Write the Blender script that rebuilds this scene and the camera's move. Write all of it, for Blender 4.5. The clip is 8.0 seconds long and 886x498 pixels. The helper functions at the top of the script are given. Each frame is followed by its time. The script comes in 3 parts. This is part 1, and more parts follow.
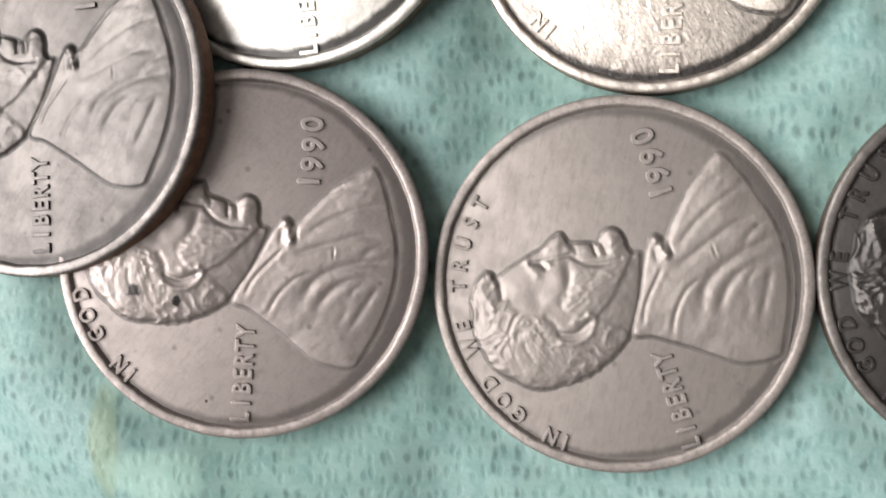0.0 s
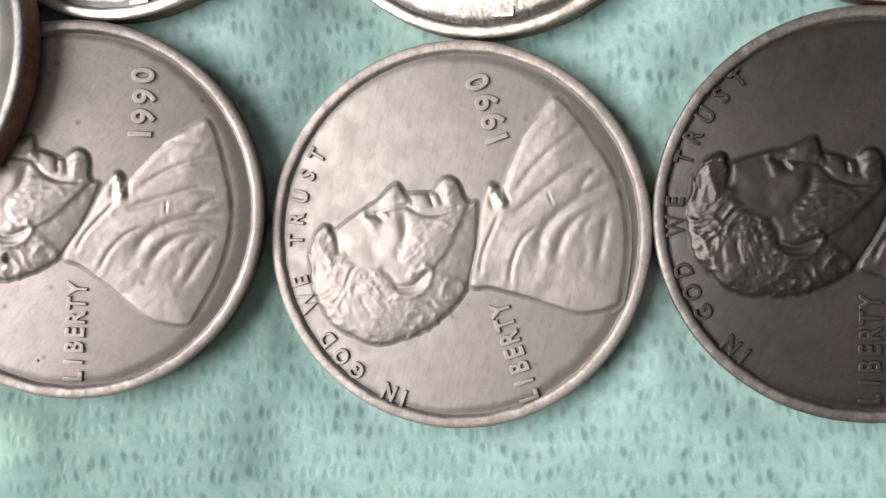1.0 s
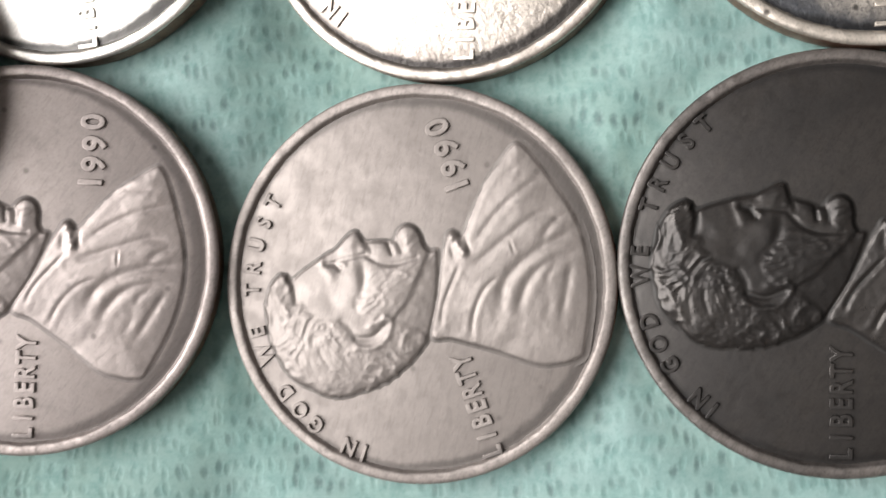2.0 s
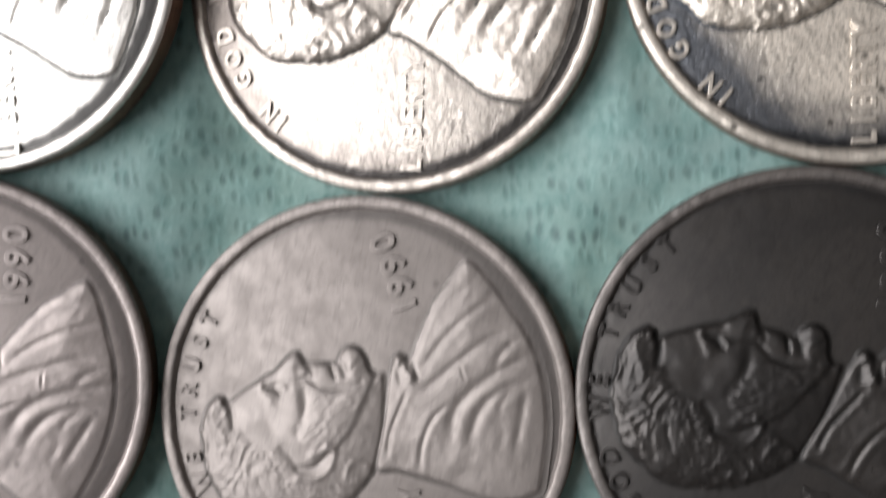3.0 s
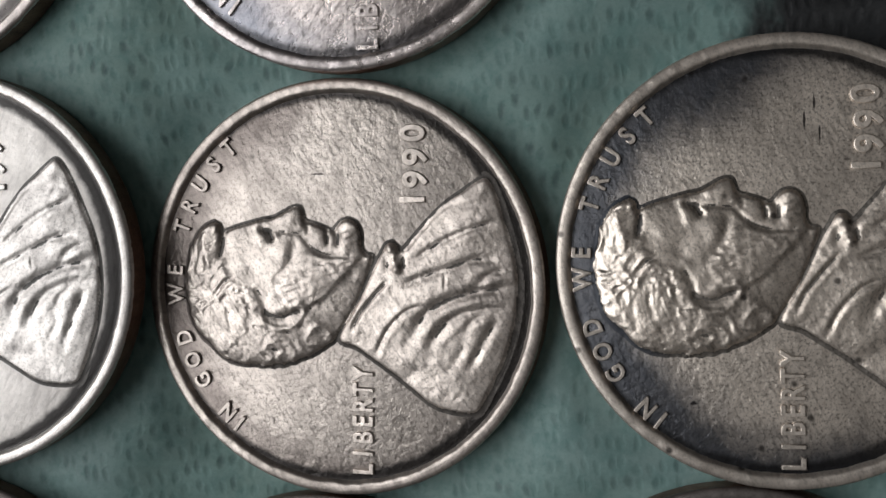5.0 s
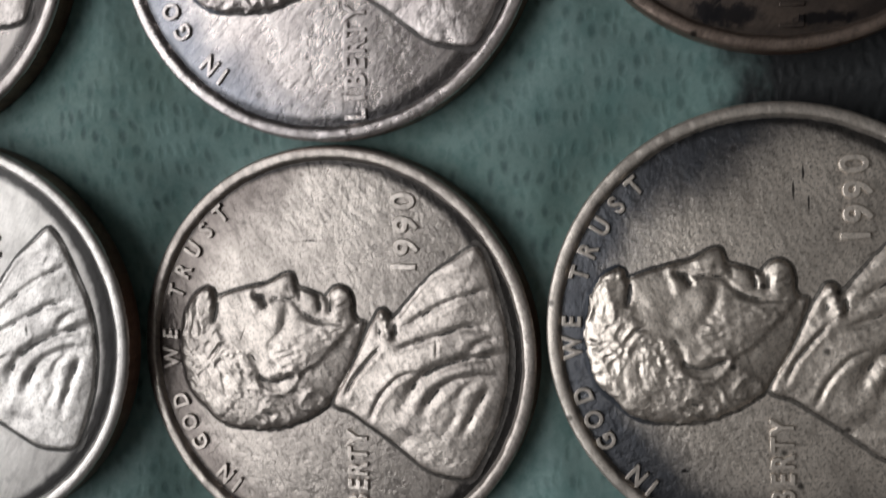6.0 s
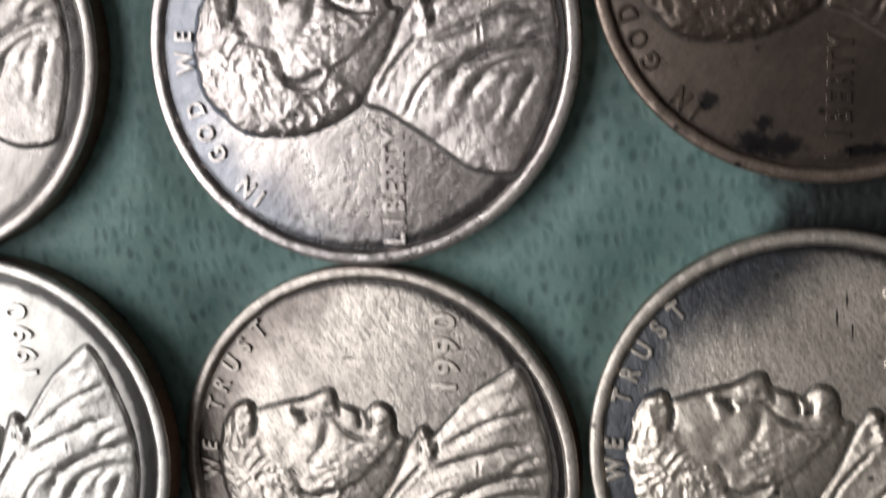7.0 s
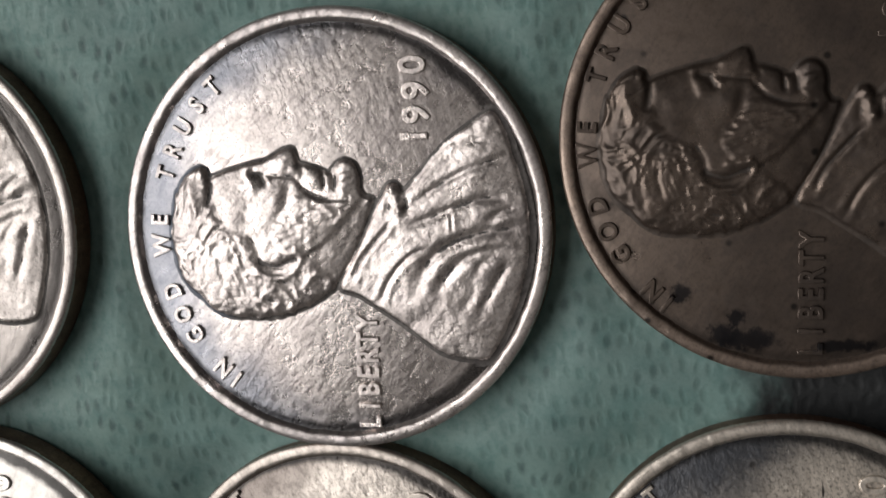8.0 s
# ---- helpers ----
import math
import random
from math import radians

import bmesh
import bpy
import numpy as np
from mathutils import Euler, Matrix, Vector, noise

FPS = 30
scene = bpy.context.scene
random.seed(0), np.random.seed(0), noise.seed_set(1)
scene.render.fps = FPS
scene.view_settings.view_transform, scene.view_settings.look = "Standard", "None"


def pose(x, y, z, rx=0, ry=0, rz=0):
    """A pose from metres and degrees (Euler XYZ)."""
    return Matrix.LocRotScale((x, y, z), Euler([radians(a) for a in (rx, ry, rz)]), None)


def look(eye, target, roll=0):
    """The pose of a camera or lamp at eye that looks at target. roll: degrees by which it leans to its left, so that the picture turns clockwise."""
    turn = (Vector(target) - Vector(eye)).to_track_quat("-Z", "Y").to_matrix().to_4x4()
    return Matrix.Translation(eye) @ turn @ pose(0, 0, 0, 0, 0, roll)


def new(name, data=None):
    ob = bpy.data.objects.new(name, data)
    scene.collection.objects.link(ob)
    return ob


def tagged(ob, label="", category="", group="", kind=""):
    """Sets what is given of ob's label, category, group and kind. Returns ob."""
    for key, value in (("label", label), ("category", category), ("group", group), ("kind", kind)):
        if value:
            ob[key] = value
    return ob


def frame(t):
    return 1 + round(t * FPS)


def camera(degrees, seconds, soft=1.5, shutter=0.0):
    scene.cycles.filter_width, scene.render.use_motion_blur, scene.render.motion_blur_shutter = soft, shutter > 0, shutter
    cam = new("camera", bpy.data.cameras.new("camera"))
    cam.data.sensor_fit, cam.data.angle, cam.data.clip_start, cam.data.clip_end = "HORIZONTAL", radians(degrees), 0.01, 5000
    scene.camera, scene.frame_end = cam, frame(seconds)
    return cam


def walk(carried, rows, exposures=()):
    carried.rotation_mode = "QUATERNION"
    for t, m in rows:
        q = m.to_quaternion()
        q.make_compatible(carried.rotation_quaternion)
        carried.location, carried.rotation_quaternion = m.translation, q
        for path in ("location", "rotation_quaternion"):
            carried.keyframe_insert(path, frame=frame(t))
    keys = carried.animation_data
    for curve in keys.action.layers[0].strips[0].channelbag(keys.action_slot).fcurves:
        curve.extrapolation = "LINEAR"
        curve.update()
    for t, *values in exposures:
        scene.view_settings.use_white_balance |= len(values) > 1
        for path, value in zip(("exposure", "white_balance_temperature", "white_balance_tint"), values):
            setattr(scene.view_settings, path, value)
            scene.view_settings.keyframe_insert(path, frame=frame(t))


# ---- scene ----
# Close view of bronze coins laid in rows on a green mat, on a table beside a window. Lengths in millimetres where MM is applied.
MM = 0.001
cam = camera(43.0, 8.0, soft=1.35, shutter=0.6)
ROWS = [
    (0, -0.344, 2.366, 58.230, -0.596, 8.543, -1.105),
    (0.5, 2.754, 1.265, 58.206, -1.403, 8.806, -1.094),
    (1, 7.835, -0.310, 55.489, -0.682, 8.864, -1.833),
    (1.2, 7.754, -0.698, 54.759, -0.317, 8.515, -2.147),
    (2.3, 9.822, 2.472, 52.306, -0.695, 8.552, -2.302),
    (2.5, 10.023, 2.442, 50.952, 0.078, 8.392, -2.047),
    (3, 11.361, 7.545, 49.536, -0.978, 8.623, -2.451),
    (3.5, 12.788, 12.959, 50.547, -1.089, 9.078, -2.651),
    (4, 14.396, 17.622, 50.496, -1.638, 10.392, -2.949),
    (4.5, 15.522, 19.917, 50.092, -1.888, 10.557, -3.325),
    (4.7, 15.695, 21.009, 50.327, -2.080, 10.050, -3.605),
    (5.8, 17.279, 25.418, 49.762, -4.238, 11.037, -4.301),
    (6, 17.352, 26.884, 49.929, -4.681, 10.806, -4.694),
    (6.5, 17.469, 30.488, 49.032, -6.450, 10.223, -5.386),
    (7, 15.841, 34.642, 49.383, -7.471, 10.404, -5.512),
    (7.5, 17.750, 40.109, 47.994, -7.868, 10.936, -6.011),
    (8, 18.637, 42.182, 48.023, -7.474, 11.682, -6.169),
]
EXPOSURES = [(0.0, 0.82, 6450, 10), (0.5, 1.05, 6450, 10), (1.0, 0.98, 6450, 10), (2.5, 0.7, 6400, 10), (3.0, 0.28, 6200, 10), (3.5, -0.64, 6050, 10), (4.0, -1.02, 6200, 10), (4.5, -1.02, 6200, 10),
             (6.0, -1.2, 6150, 10), (6.5, -1.0, 6200, 10), (7.0, -0.8, 6250, 10), (8.0, -0.86, 6450, 10)]
walk(cam, [(t, pose(x * MM, y * MM, z * MM, a, b, c)) for t, x, y, z, a, b, c in ROWS], EXPOSURES)

# ---- light: a window beside the table, and the pale room round it ----
world = bpy.data.worlds.new("room_air")
scene.world = world
world.use_nodes = True
world.node_tree.nodes["Background"].inputs[0].default_value = (0.75, 0.85, 1.0, 1)
world.node_tree.nodes["Background"].inputs[1].default_value = 0.05

WIN_X, WIN_Y0, WIN_Y1, WIN_Z0, WIN_Z1 = -0.38, -0.34, 0.44, 0.10, 1.34


def window_light():
    data = bpy.data.lights.new("window_daylight", "AREA")
    data.shape, data.size, data.size_y = "RECTANGLE", WIN_Y1 - WIN_Y0 - 0.1, WIN_Z1 - WIN_Z0 - 0.1
    data.energy, data.color = 14.0, (1.0, 0.98, 0.95)
    ob = new("window_daylight", data)
    y, z = (WIN_Y0 + WIN_Y1) / 2, (WIN_Z0 + WIN_Z1) / 2
    ob.matrix_world = look((WIN_X - 0.06, y, z), (1.0, y, z))


window_light()


# ---- helpers of this scene ----
def part(name, bm, material, parent, label=""):
    mesh = bpy.data.meshes.new(name)
    bm.to_mesh(mesh)
    bm.free()
    return part_mesh(name, mesh, material, parent, label)


def part_mesh(name, mesh, material, parent, label=""):
    if material and not mesh.materials:
        mesh.materials.append(material)
    ob = new(name, mesh)
    ob.parent = parent
    if label:
        ob["label"] = label
    return ob


def box(bm, x0, y0, z0, x1, y1, z1, bevel=0.0):
    made = bmesh.ops.create_cube(bm, size=1.0, matrix=Matrix.Translation(((x0 + x1) / 2, (y0 + y1) / 2, (z0 + z1) / 2)) @ Matrix.Diagonal((x1 - x0, y1 - y0, z1 - z0, 1)))
    if bevel:
        edges = list({e for v in made["verts"] for e in v.link_edges})
        bmesh.ops.bevel(bm, geom=edges, offset=bevel, segments=2, affect="EDGES")


def plain_box(name, size, material, label, category, kind):
    bm = bmesh.new()
    box(bm, *size)
    ob = part(name, bm, material, None)
    return tagged(ob, label, category, kind=kind)


class Nodes:
    """Short way to write a node material."""

    def __init__(self, name):
        self.mat = bpy.data.materials.new(name)
        self.mat.use_nodes = True
        self.tree = self.mat.node_tree
        self.shader = self.tree.nodes["Principled BSDF"]

    def add(self, kind, links=(), **values):
        node = self.tree.nodes.new(kind)
        if "operation" in values:
            node.operation = values["operation"]
        if "data_type" in values:
            node.data_type = values["data_type"]
        if "interpolation_type" in values:
            node.interpolation_type = values["interpolation_type"]
        if "voronoi_dimensions" in values:
            node.voronoi_dimensions = values["voronoi_dimensions"]
        for socket, source in dict(links).items():
            self.put(node, socket, source)
        return node

    def put(self, node, socket, source):
        if hasattr(source, "is_output"):
            self.tree.links.new(source, node.inputs[socket])
        else:
            node.inputs[socket].default_value = source

    def noise(self, vector, scale, detail=4.0, rough=0.55, distortion=0.0):
        return self.add("ShaderNodeTexNoise", {"Vector": vector, "Scale": scale, "Detail": detail, "Roughness": rough, "Distortion": distortion}).outputs["Fac"]

    def ramp(self, value, low, high, a=0.0, b=1.0):
        return self.add("ShaderNodeMapRange", {"Value": value, "From Min": low, "From Max": high, "To Min": a, "To Max": b}, interpolation_type="SMOOTHSTEP").outputs[0]

    def math(self, what, a, b=0.0):
        return self.add("ShaderNodeMath", {0: a, 1: b}, operation=what).outputs[0]

    def mix(self, fac, a, b):
        node = self.add("ShaderNodeMix", data_type="RGBA")
        for socket, source in ((0, fac), (6, a), (7, b)):
            self.put(node, socket, source)
        return node.outputs[2]

    def shifted(self, offset, scale=(1, 1, 1), turn=0.0):
        coord = self.add("ShaderNodeTexCoord").outputs["Object"]
        turned = self.add("ShaderNodeMapping", {"Vector": coord, "Location": offset, "Rotation": (0, 0, turn)}).outputs[0]
        return self.add("ShaderNodeMapping", {"Vector": turned, "Scale": scale}).outputs[0]

    def bump(self, height, strength, distance, normal=None):
        links = {"Height": height, "Strength": strength, "Distance": distance}
        if normal is not None:
            links["Normal"] = normal
        return self.add("ShaderNodeBump", links).outputs[0]

    def finish(self, **sockets):
        for socket, source in sockets.items():
            self.put(self.shader, socket.replace("_", " "), source)
        return self.mat


def plaster(name, colour):
    n = Nodes(name)
    where = n.shifted((0, 0, 0))
    blotch = n.noise(where, 1.3)
    grain = n.noise(where, 90.0)
    c = n.mix(n.ramp(blotch, 0.3, 0.7), (*colour, 1), (*(v * 0.9 for v in colour), 1))
    return n.finish(Base_Color=c, Roughness=0.9, Normal=n.bump(grain, 0.3, 0.002))


def wood(name):
    n = Nodes(name)
    where = n.shifted((0, 0, 0), (2.0, 30.0, 30.0))
    grain = n.noise(where, 3.0, 6.0, 0.6, 0.6)
    c = n.mix(n.ramp(grain, 0.3, 0.7), (0.22, 0.13, 0.07, 1), (0.34, 0.21, 0.12, 1))
    return n.finish(Base_Color=c, Roughness=n.ramp(grain, 0.2, 0.8, 0.4, 0.6), Normal=n.bump(grain, 0.2, 0.001))


def mat_green():
    """Rubbery green mat: rows of small upright dents with grime in some of them, pale streaks, a black patch."""
    n = Nodes("green_mat")
    where = n.shifted((0, 0, 0))
    wobble = n.add("ShaderNodeTexNoise", {"Vector": where, "Scale": 420.0, "Detail": 3.0}).outputs["Color"]
    bent = n.add("ShaderNodeVectorMath", {0: wobble, 1: (0.0011, 0.0009, 0.0)}, operation="MULTIPLY").outputs[0]
    bent = n.add("ShaderNodeVectorMath", {0: where, 1: bent}, operation="ADD").outputs[0]
    cell = n.add("ShaderNodeMapping", {"Vector": bent, "Scale": (1750.0, 930.0, 1.0)}).outputs[0]
    dots = n.add("ShaderNodeTexVoronoi", {"Vector": cell, "Scale": 1.0, "Randomness": 0.6}, voronoi_dimensions="2D")
    pit = n.ramp(dots.outputs["Distance"], 0.42, 0.08)
    chance = n.add("ShaderNodeSeparateColor", {0: dots.outputs["Color"]}).outputs[0]
    patch = n.noise(where, 210.0, 3.0)
    grimy = n.math("MULTIPLY", n.ramp(chance, 0.25, 0.95), n.ramp(patch, 0.36, 0.6))
    ragged = n.math("ADD", dots.outputs["Distance"], n.math("MULTIPLY", n.noise(where, 6500.0, 3.0), 0.3))
    dirt = n.math("MULTIPLY", n.ramp(ragged, 0.66, 0.12), grimy)
    broad = n.noise(where, 70.0, 5.0)
    mottle = n.noise(where, 900.0, 5.0, 0.65)
    fine = n.noise(where, 5200.0, 5.0, 0.65)
    streak = n.noise(n.shifted((0.3, 0.1, 0), (190.0, 1100.0, 1.0)), 1.0, 3.0)
    c = n.mix(n.ramp(broad, 0.35, 0.65), (0.168, 0.268, 0.240, 1), (0.192, 0.288, 0.276, 1))
    c = n.mix(n.math("MULTIPLY", n.ramp(n.noise(where, 330.0, 4.0), 0.45, 0.68), 0.5), c, (0.215, 0.345, 0.325, 1))
    c = n.mix(n.math("MULTIPLY", n.ramp(streak, 0.5, 0.72), 0.4), c, (0.21, 0.345, 0.315, 1))
    c = n.mix(n.math("MULTIPLY", n.ramp(mottle, 0.4, 0.68), 0.55), c, (0.09, 0.19, 0.178, 1))
    c = n.mix(n.math("MULTIPLY", n.ramp(fine, 0.45, 0.8), 0.3), c, (0.078, 0.17, 0.16, 1))
    c = n.mix(n.math("MULTIPLY", pit, 0.24), c, (0.075, 0.16, 0.145, 1))
    c = n.mix(n.math("MULTIPLY", dirt, 0.62), c, (0.03, 0.055, 0.058, 1))
    # an olive scuff, and a black patch between two coins
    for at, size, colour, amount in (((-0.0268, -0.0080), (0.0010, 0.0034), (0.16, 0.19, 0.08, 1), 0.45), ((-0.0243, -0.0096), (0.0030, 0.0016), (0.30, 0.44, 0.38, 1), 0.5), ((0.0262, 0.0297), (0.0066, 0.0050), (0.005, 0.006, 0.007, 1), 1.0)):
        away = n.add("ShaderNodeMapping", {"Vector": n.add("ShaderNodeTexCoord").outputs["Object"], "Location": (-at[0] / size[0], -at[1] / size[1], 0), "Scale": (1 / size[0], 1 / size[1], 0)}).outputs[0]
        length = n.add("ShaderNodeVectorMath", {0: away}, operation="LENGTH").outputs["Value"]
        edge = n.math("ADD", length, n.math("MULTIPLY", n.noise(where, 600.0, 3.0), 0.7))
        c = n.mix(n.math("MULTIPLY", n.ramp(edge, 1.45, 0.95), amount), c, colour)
    relief = n.math("SUBTRACT", n.math("MULTIPLY", n.math("ADD", fine, mottle), 0.45), pit)
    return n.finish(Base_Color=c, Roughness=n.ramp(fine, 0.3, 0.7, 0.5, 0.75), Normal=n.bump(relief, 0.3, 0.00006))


def coin_metal(name, seed, base, dark, rough=0.32, blotch=0.5, scratch=0.4, turn=0.6, tone=None, tone_amount=0.0, tone_from=9.0, grain=0.5, spots=0.2, bare=0.85, marks=(), shade_ring=0.0):
    """Worn bronze or steel-grey coin metal: blotches, directional hairlines, nicks, and a tarnish that creeps in from the edge."""
    n = Nodes(name)
    off = (seed * 0.137, seed * 0.071, seed * 0.053)
    where = n.shifted(off)
    large = n.noise(where, 210.0, 4.0, 0.6, 0.4)
    middle = n.noise(where, 1100.0, 5.0, 0.68)
    fine = n.noise(where, 2600.0, 2.5, 0.6)
    dust = n.noise(where, 7500.0, 3.0, 0.7)
    lines = n.noise(n.shifted(off, (4600.0, 1100.0, 900.0), turn), 1.0, 3.0, 0.6)
    streak = n.ramp(lines, 0.47, 0.7)
    lines = n.math("MULTIPLY", lines, n.ramp(middle, 0.3, 0.6))
    cross = n.noise(n.shifted(off, (600.0, 3600.0, 500.0), turn + 0.45), 1.0, 2.0, 0.6)
    cross = n.math("MULTIPLY", cross, n.ramp(large, 0.4, 0.65))
    c = n.mix(n.math("MULTIPLY", n.ramp(large, 0.38, 0.68), blotch), (*base, 1), (*dark, 1))
    c = n.mix(n.math("MULTIPLY", n.ramp(middle, 0.42, 0.75), blotch * 0.7), c, (*dark, 1))
    c = n.mix(n.math("MULTIPLY", streak, min(0.75, 0.2 + scratch)), c, (*(v * 0.8 for v in dark), 1))
    c = n.mix(n.math("MULTIPLY", n.ramp(dust, 0.48, 0.66), min(1.0, 2.0 * blotch * grain)), c, (*(v * 0.45 for v in dark), 1))
    if tone:
        away = n.add("ShaderNodeVectorMath", {0: n.add("ShaderNodeMapping", {"Vector": n.add("ShaderNodeTexCoord").outputs["Object"], "Location": (-0.0016, 0, 0), "Scale": (1, 1, 0)}).outputs[0]}, operation="LENGTH").outputs["Value"]
        creep = n.math("ADD", n.math("MULTIPLY", away, 1000.0), n.math("MULTIPLY", large, 4.0))
        c = n.mix(n.math("MULTIPLY", n.ramp(creep, tone_from, tone_from + 2.6), tone_amount), c, (*tone, 1))
    if shade_ring:
        # Shade of the groove inside the border, with some tarnish, painted as a ring
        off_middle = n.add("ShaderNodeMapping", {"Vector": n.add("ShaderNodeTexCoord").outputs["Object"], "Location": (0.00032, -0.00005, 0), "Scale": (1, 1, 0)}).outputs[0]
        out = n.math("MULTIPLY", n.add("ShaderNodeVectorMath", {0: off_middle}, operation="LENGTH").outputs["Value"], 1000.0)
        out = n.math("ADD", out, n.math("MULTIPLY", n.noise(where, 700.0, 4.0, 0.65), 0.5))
        c = n.mix(n.math("MULTIPLY", n.ramp(out, 8.6, 8.95), shade_ring), c, (0.013, 0.0125, 0.0135, 1))
    speck = n.add("ShaderNodeTexVoronoi", {"Vector": where, "Scale": 620.0}).outputs["Distance"]
    c = n.mix(n.math("MULTIPLY", n.ramp(speck, 0.13, 0.04), spots), c, (0.02, 0.017, 0.016, 1))
    for x, y, rx, ry in marks:
        here = n.add("ShaderNodeMapping", {"Vector": n.add("ShaderNodeTexCoord").outputs["Object"], "Location": (-x / rx, -y / ry, 0), "Scale": (1000 / rx, 1000 / ry, 0)}).outputs[0]
        far = n.add("ShaderNodeVectorMath", {0: here}, operation="LENGTH").outputs["Value"]
        far = n.math("ADD", far, n.math("MULTIPLY", n.noise(where, 1900.0, 5.0, 0.7), 2.2))
        c = n.mix(n.math("MULTIPLY", n.ramp(far, 2.15, 1.6), 0.92), c, (0.012, 0.011, 0.013, 1))
    roughness = n.math("ADD", n.ramp(middle, 0.25, 0.75, rough - 0.08, rough + 0.08), n.math("MULTIPLY", n.ramp(large, 0.35, 0.7), 0.08))
    first = n.bump(lines, scratch, 0.000030)
    first = n.bump(cross, scratch * 0.8, 0.000026, first)
    second = n.bump(fine, grain, 0.000050, first)
    third = n.bump(middle, grain * 0.5, 0.00006, second)
    return n.finish(Base_Color=c, Metallic=bare, Roughness=roughness, Normal=third)


# ---- the room, the table and the mat ----
pale_paint = plaster("pale_paint", (0.78, 0.76, 0.73))
wall_paint = plaster("wall_paint", (0.2, 0.193, 0.185))
ceiling_paint = plaster("ceiling_paint", (0.82, 0.81, 0.79))
floor_wood = wood("floor_wood")
table_wood = wood("table_wood")
green = mat_green()

X0, X1, Y0, Y1, Z0, Z1 = WIN_X - 0.12, 2.4, -1.6, 2.4, -0.76, 1.7
plain_box("floor", (X0, Y0, Z0 - 0.1, X1, Y1, Z0), floor_wood, "brown wooden floor of the room", "floor", "structure")
plain_box("ceiling", (X0, Y0, Z1, X1, Y1, Z1 + 0.1), ceiling_paint, "plain white ceiling of the room", "ceiling", "structure")
plain_box("wall_east", (X1, Y0, Z0, X1 + 0.1, Y1, Z1), wall_paint, "plain grey painted wall", "wall", "structure")
# Unseen wall, kept pale so it throws light onto coin edges facing it
plain_box("wall_south", (X0, Y0 - 0.1, Z0, X1 + 0.1, Y0, Z1), pale_paint, "plain pale wall out of view, added to bounce light", "wall", "structure")
plain_box("wall_north", (X0, Y1, Z0, X1 + 0.1, Y1 + 0.1, Z1), wall_paint, "plain grey painted wall", "wall", "structure")


def wall_with_window():
    bm = bmesh.new()
    box(bm, X0, Y0, Z0, WIN_X, WIN_Y0, Z1)
    box(bm, X0, WIN_Y1, Z0, WIN_X, Y1, Z1)
    box(bm, X0, WIN_Y0, Z0, WIN_X, WIN_Y1, WIN_Z0)
    box(bm, X0, WIN_Y0, WIN_Z1, WIN_X, WIN_Y1, Z1)
    tagged(part("wall_west", bm, wall_paint, None), "plain grey painted wall with a window opening", "wall", kind="structure")


wall_with_window()


def table():
    base = tagged(new("table"), "brown wooden table under the green mat", "table")
    base.location = (0.17, 0.1, Z0)
    top = -0.008 - Z0
    bm = bmesh.new()
    box(bm, -0.5, -0.4, top - 0.03, 0.5, 0.4, top, 0.004)
    part("tabletop", bm, table_wood, base)
    for x in (-0.45, 0.45):
        for y in (-0.35, 0.35):
            bm = bmesh.new()
            box(bm, x - 0.025, y - 0.025, 0, x + 0.025, y + 0.025, top - 0.03, 0.003)
            part("leg", bm, table_wood, base)


table()

# Coins: name of the look, centre x, y, height of the underside, its slope along x and along y, turn in degrees
COINS = [
    ("pewter", -19.33, 1.87, 1.10, -0.156, -0.011, -5.0),
    ("rose", -0.00, -0.00, -0.54, 0.055, -0.030, 17.1),
    ("umber", 19.03, 0.30, 0.50, 0.042, -0.019, -2.4),
    ("silvered", 2.20, 19.12, -0.68, 0.085, 0.013, -4.2),
    ("slate", 21.62, 19.23, 0.29, 0.023, -0.047, -2.3),
    ("bright", -16.78, 20.93, 0.48, 0.007, 0.013, 2.8),
    ("bluish", 3.72, 38.24, 0.57, 0.011, -0.003, -4.4),
    ("brown", 23.27, 40.19, 0.47, 0.000, -0.026, -4.9),
    ("pale", -17.76, 39.98, 0.52, 0.012, 0.010, 7.9),
]
# How far each coin was struck off its middle, in mm
STRIKE = {'pewter': (-0.23, -0.0), 'rose': (0.11, -0.24), 'umber': (-0.12, -0.02), 'silvered': (0.21, 0.12), 'slate': (-0.02, -0.07), 'bright': (-0.23, -0.24), 'bluish': (0.48, 0.02), 'brown': (-0.01, 0.04), 'pale': (0.01, 0.09), 'lilac': (-0.2, 0.31)}
# How far the word stands from its usual place beside the bust, in mm
WORD_SHIFT = {"slate": -0.72, "brown": -0.55, "umber": -0.6, "lilac": -0.6, "pewter": -0.35, "rose": -0.15}
LEANING = ("lilac", -29.66, 10.32, 2.17, 0.105, -0.049, 2.3)


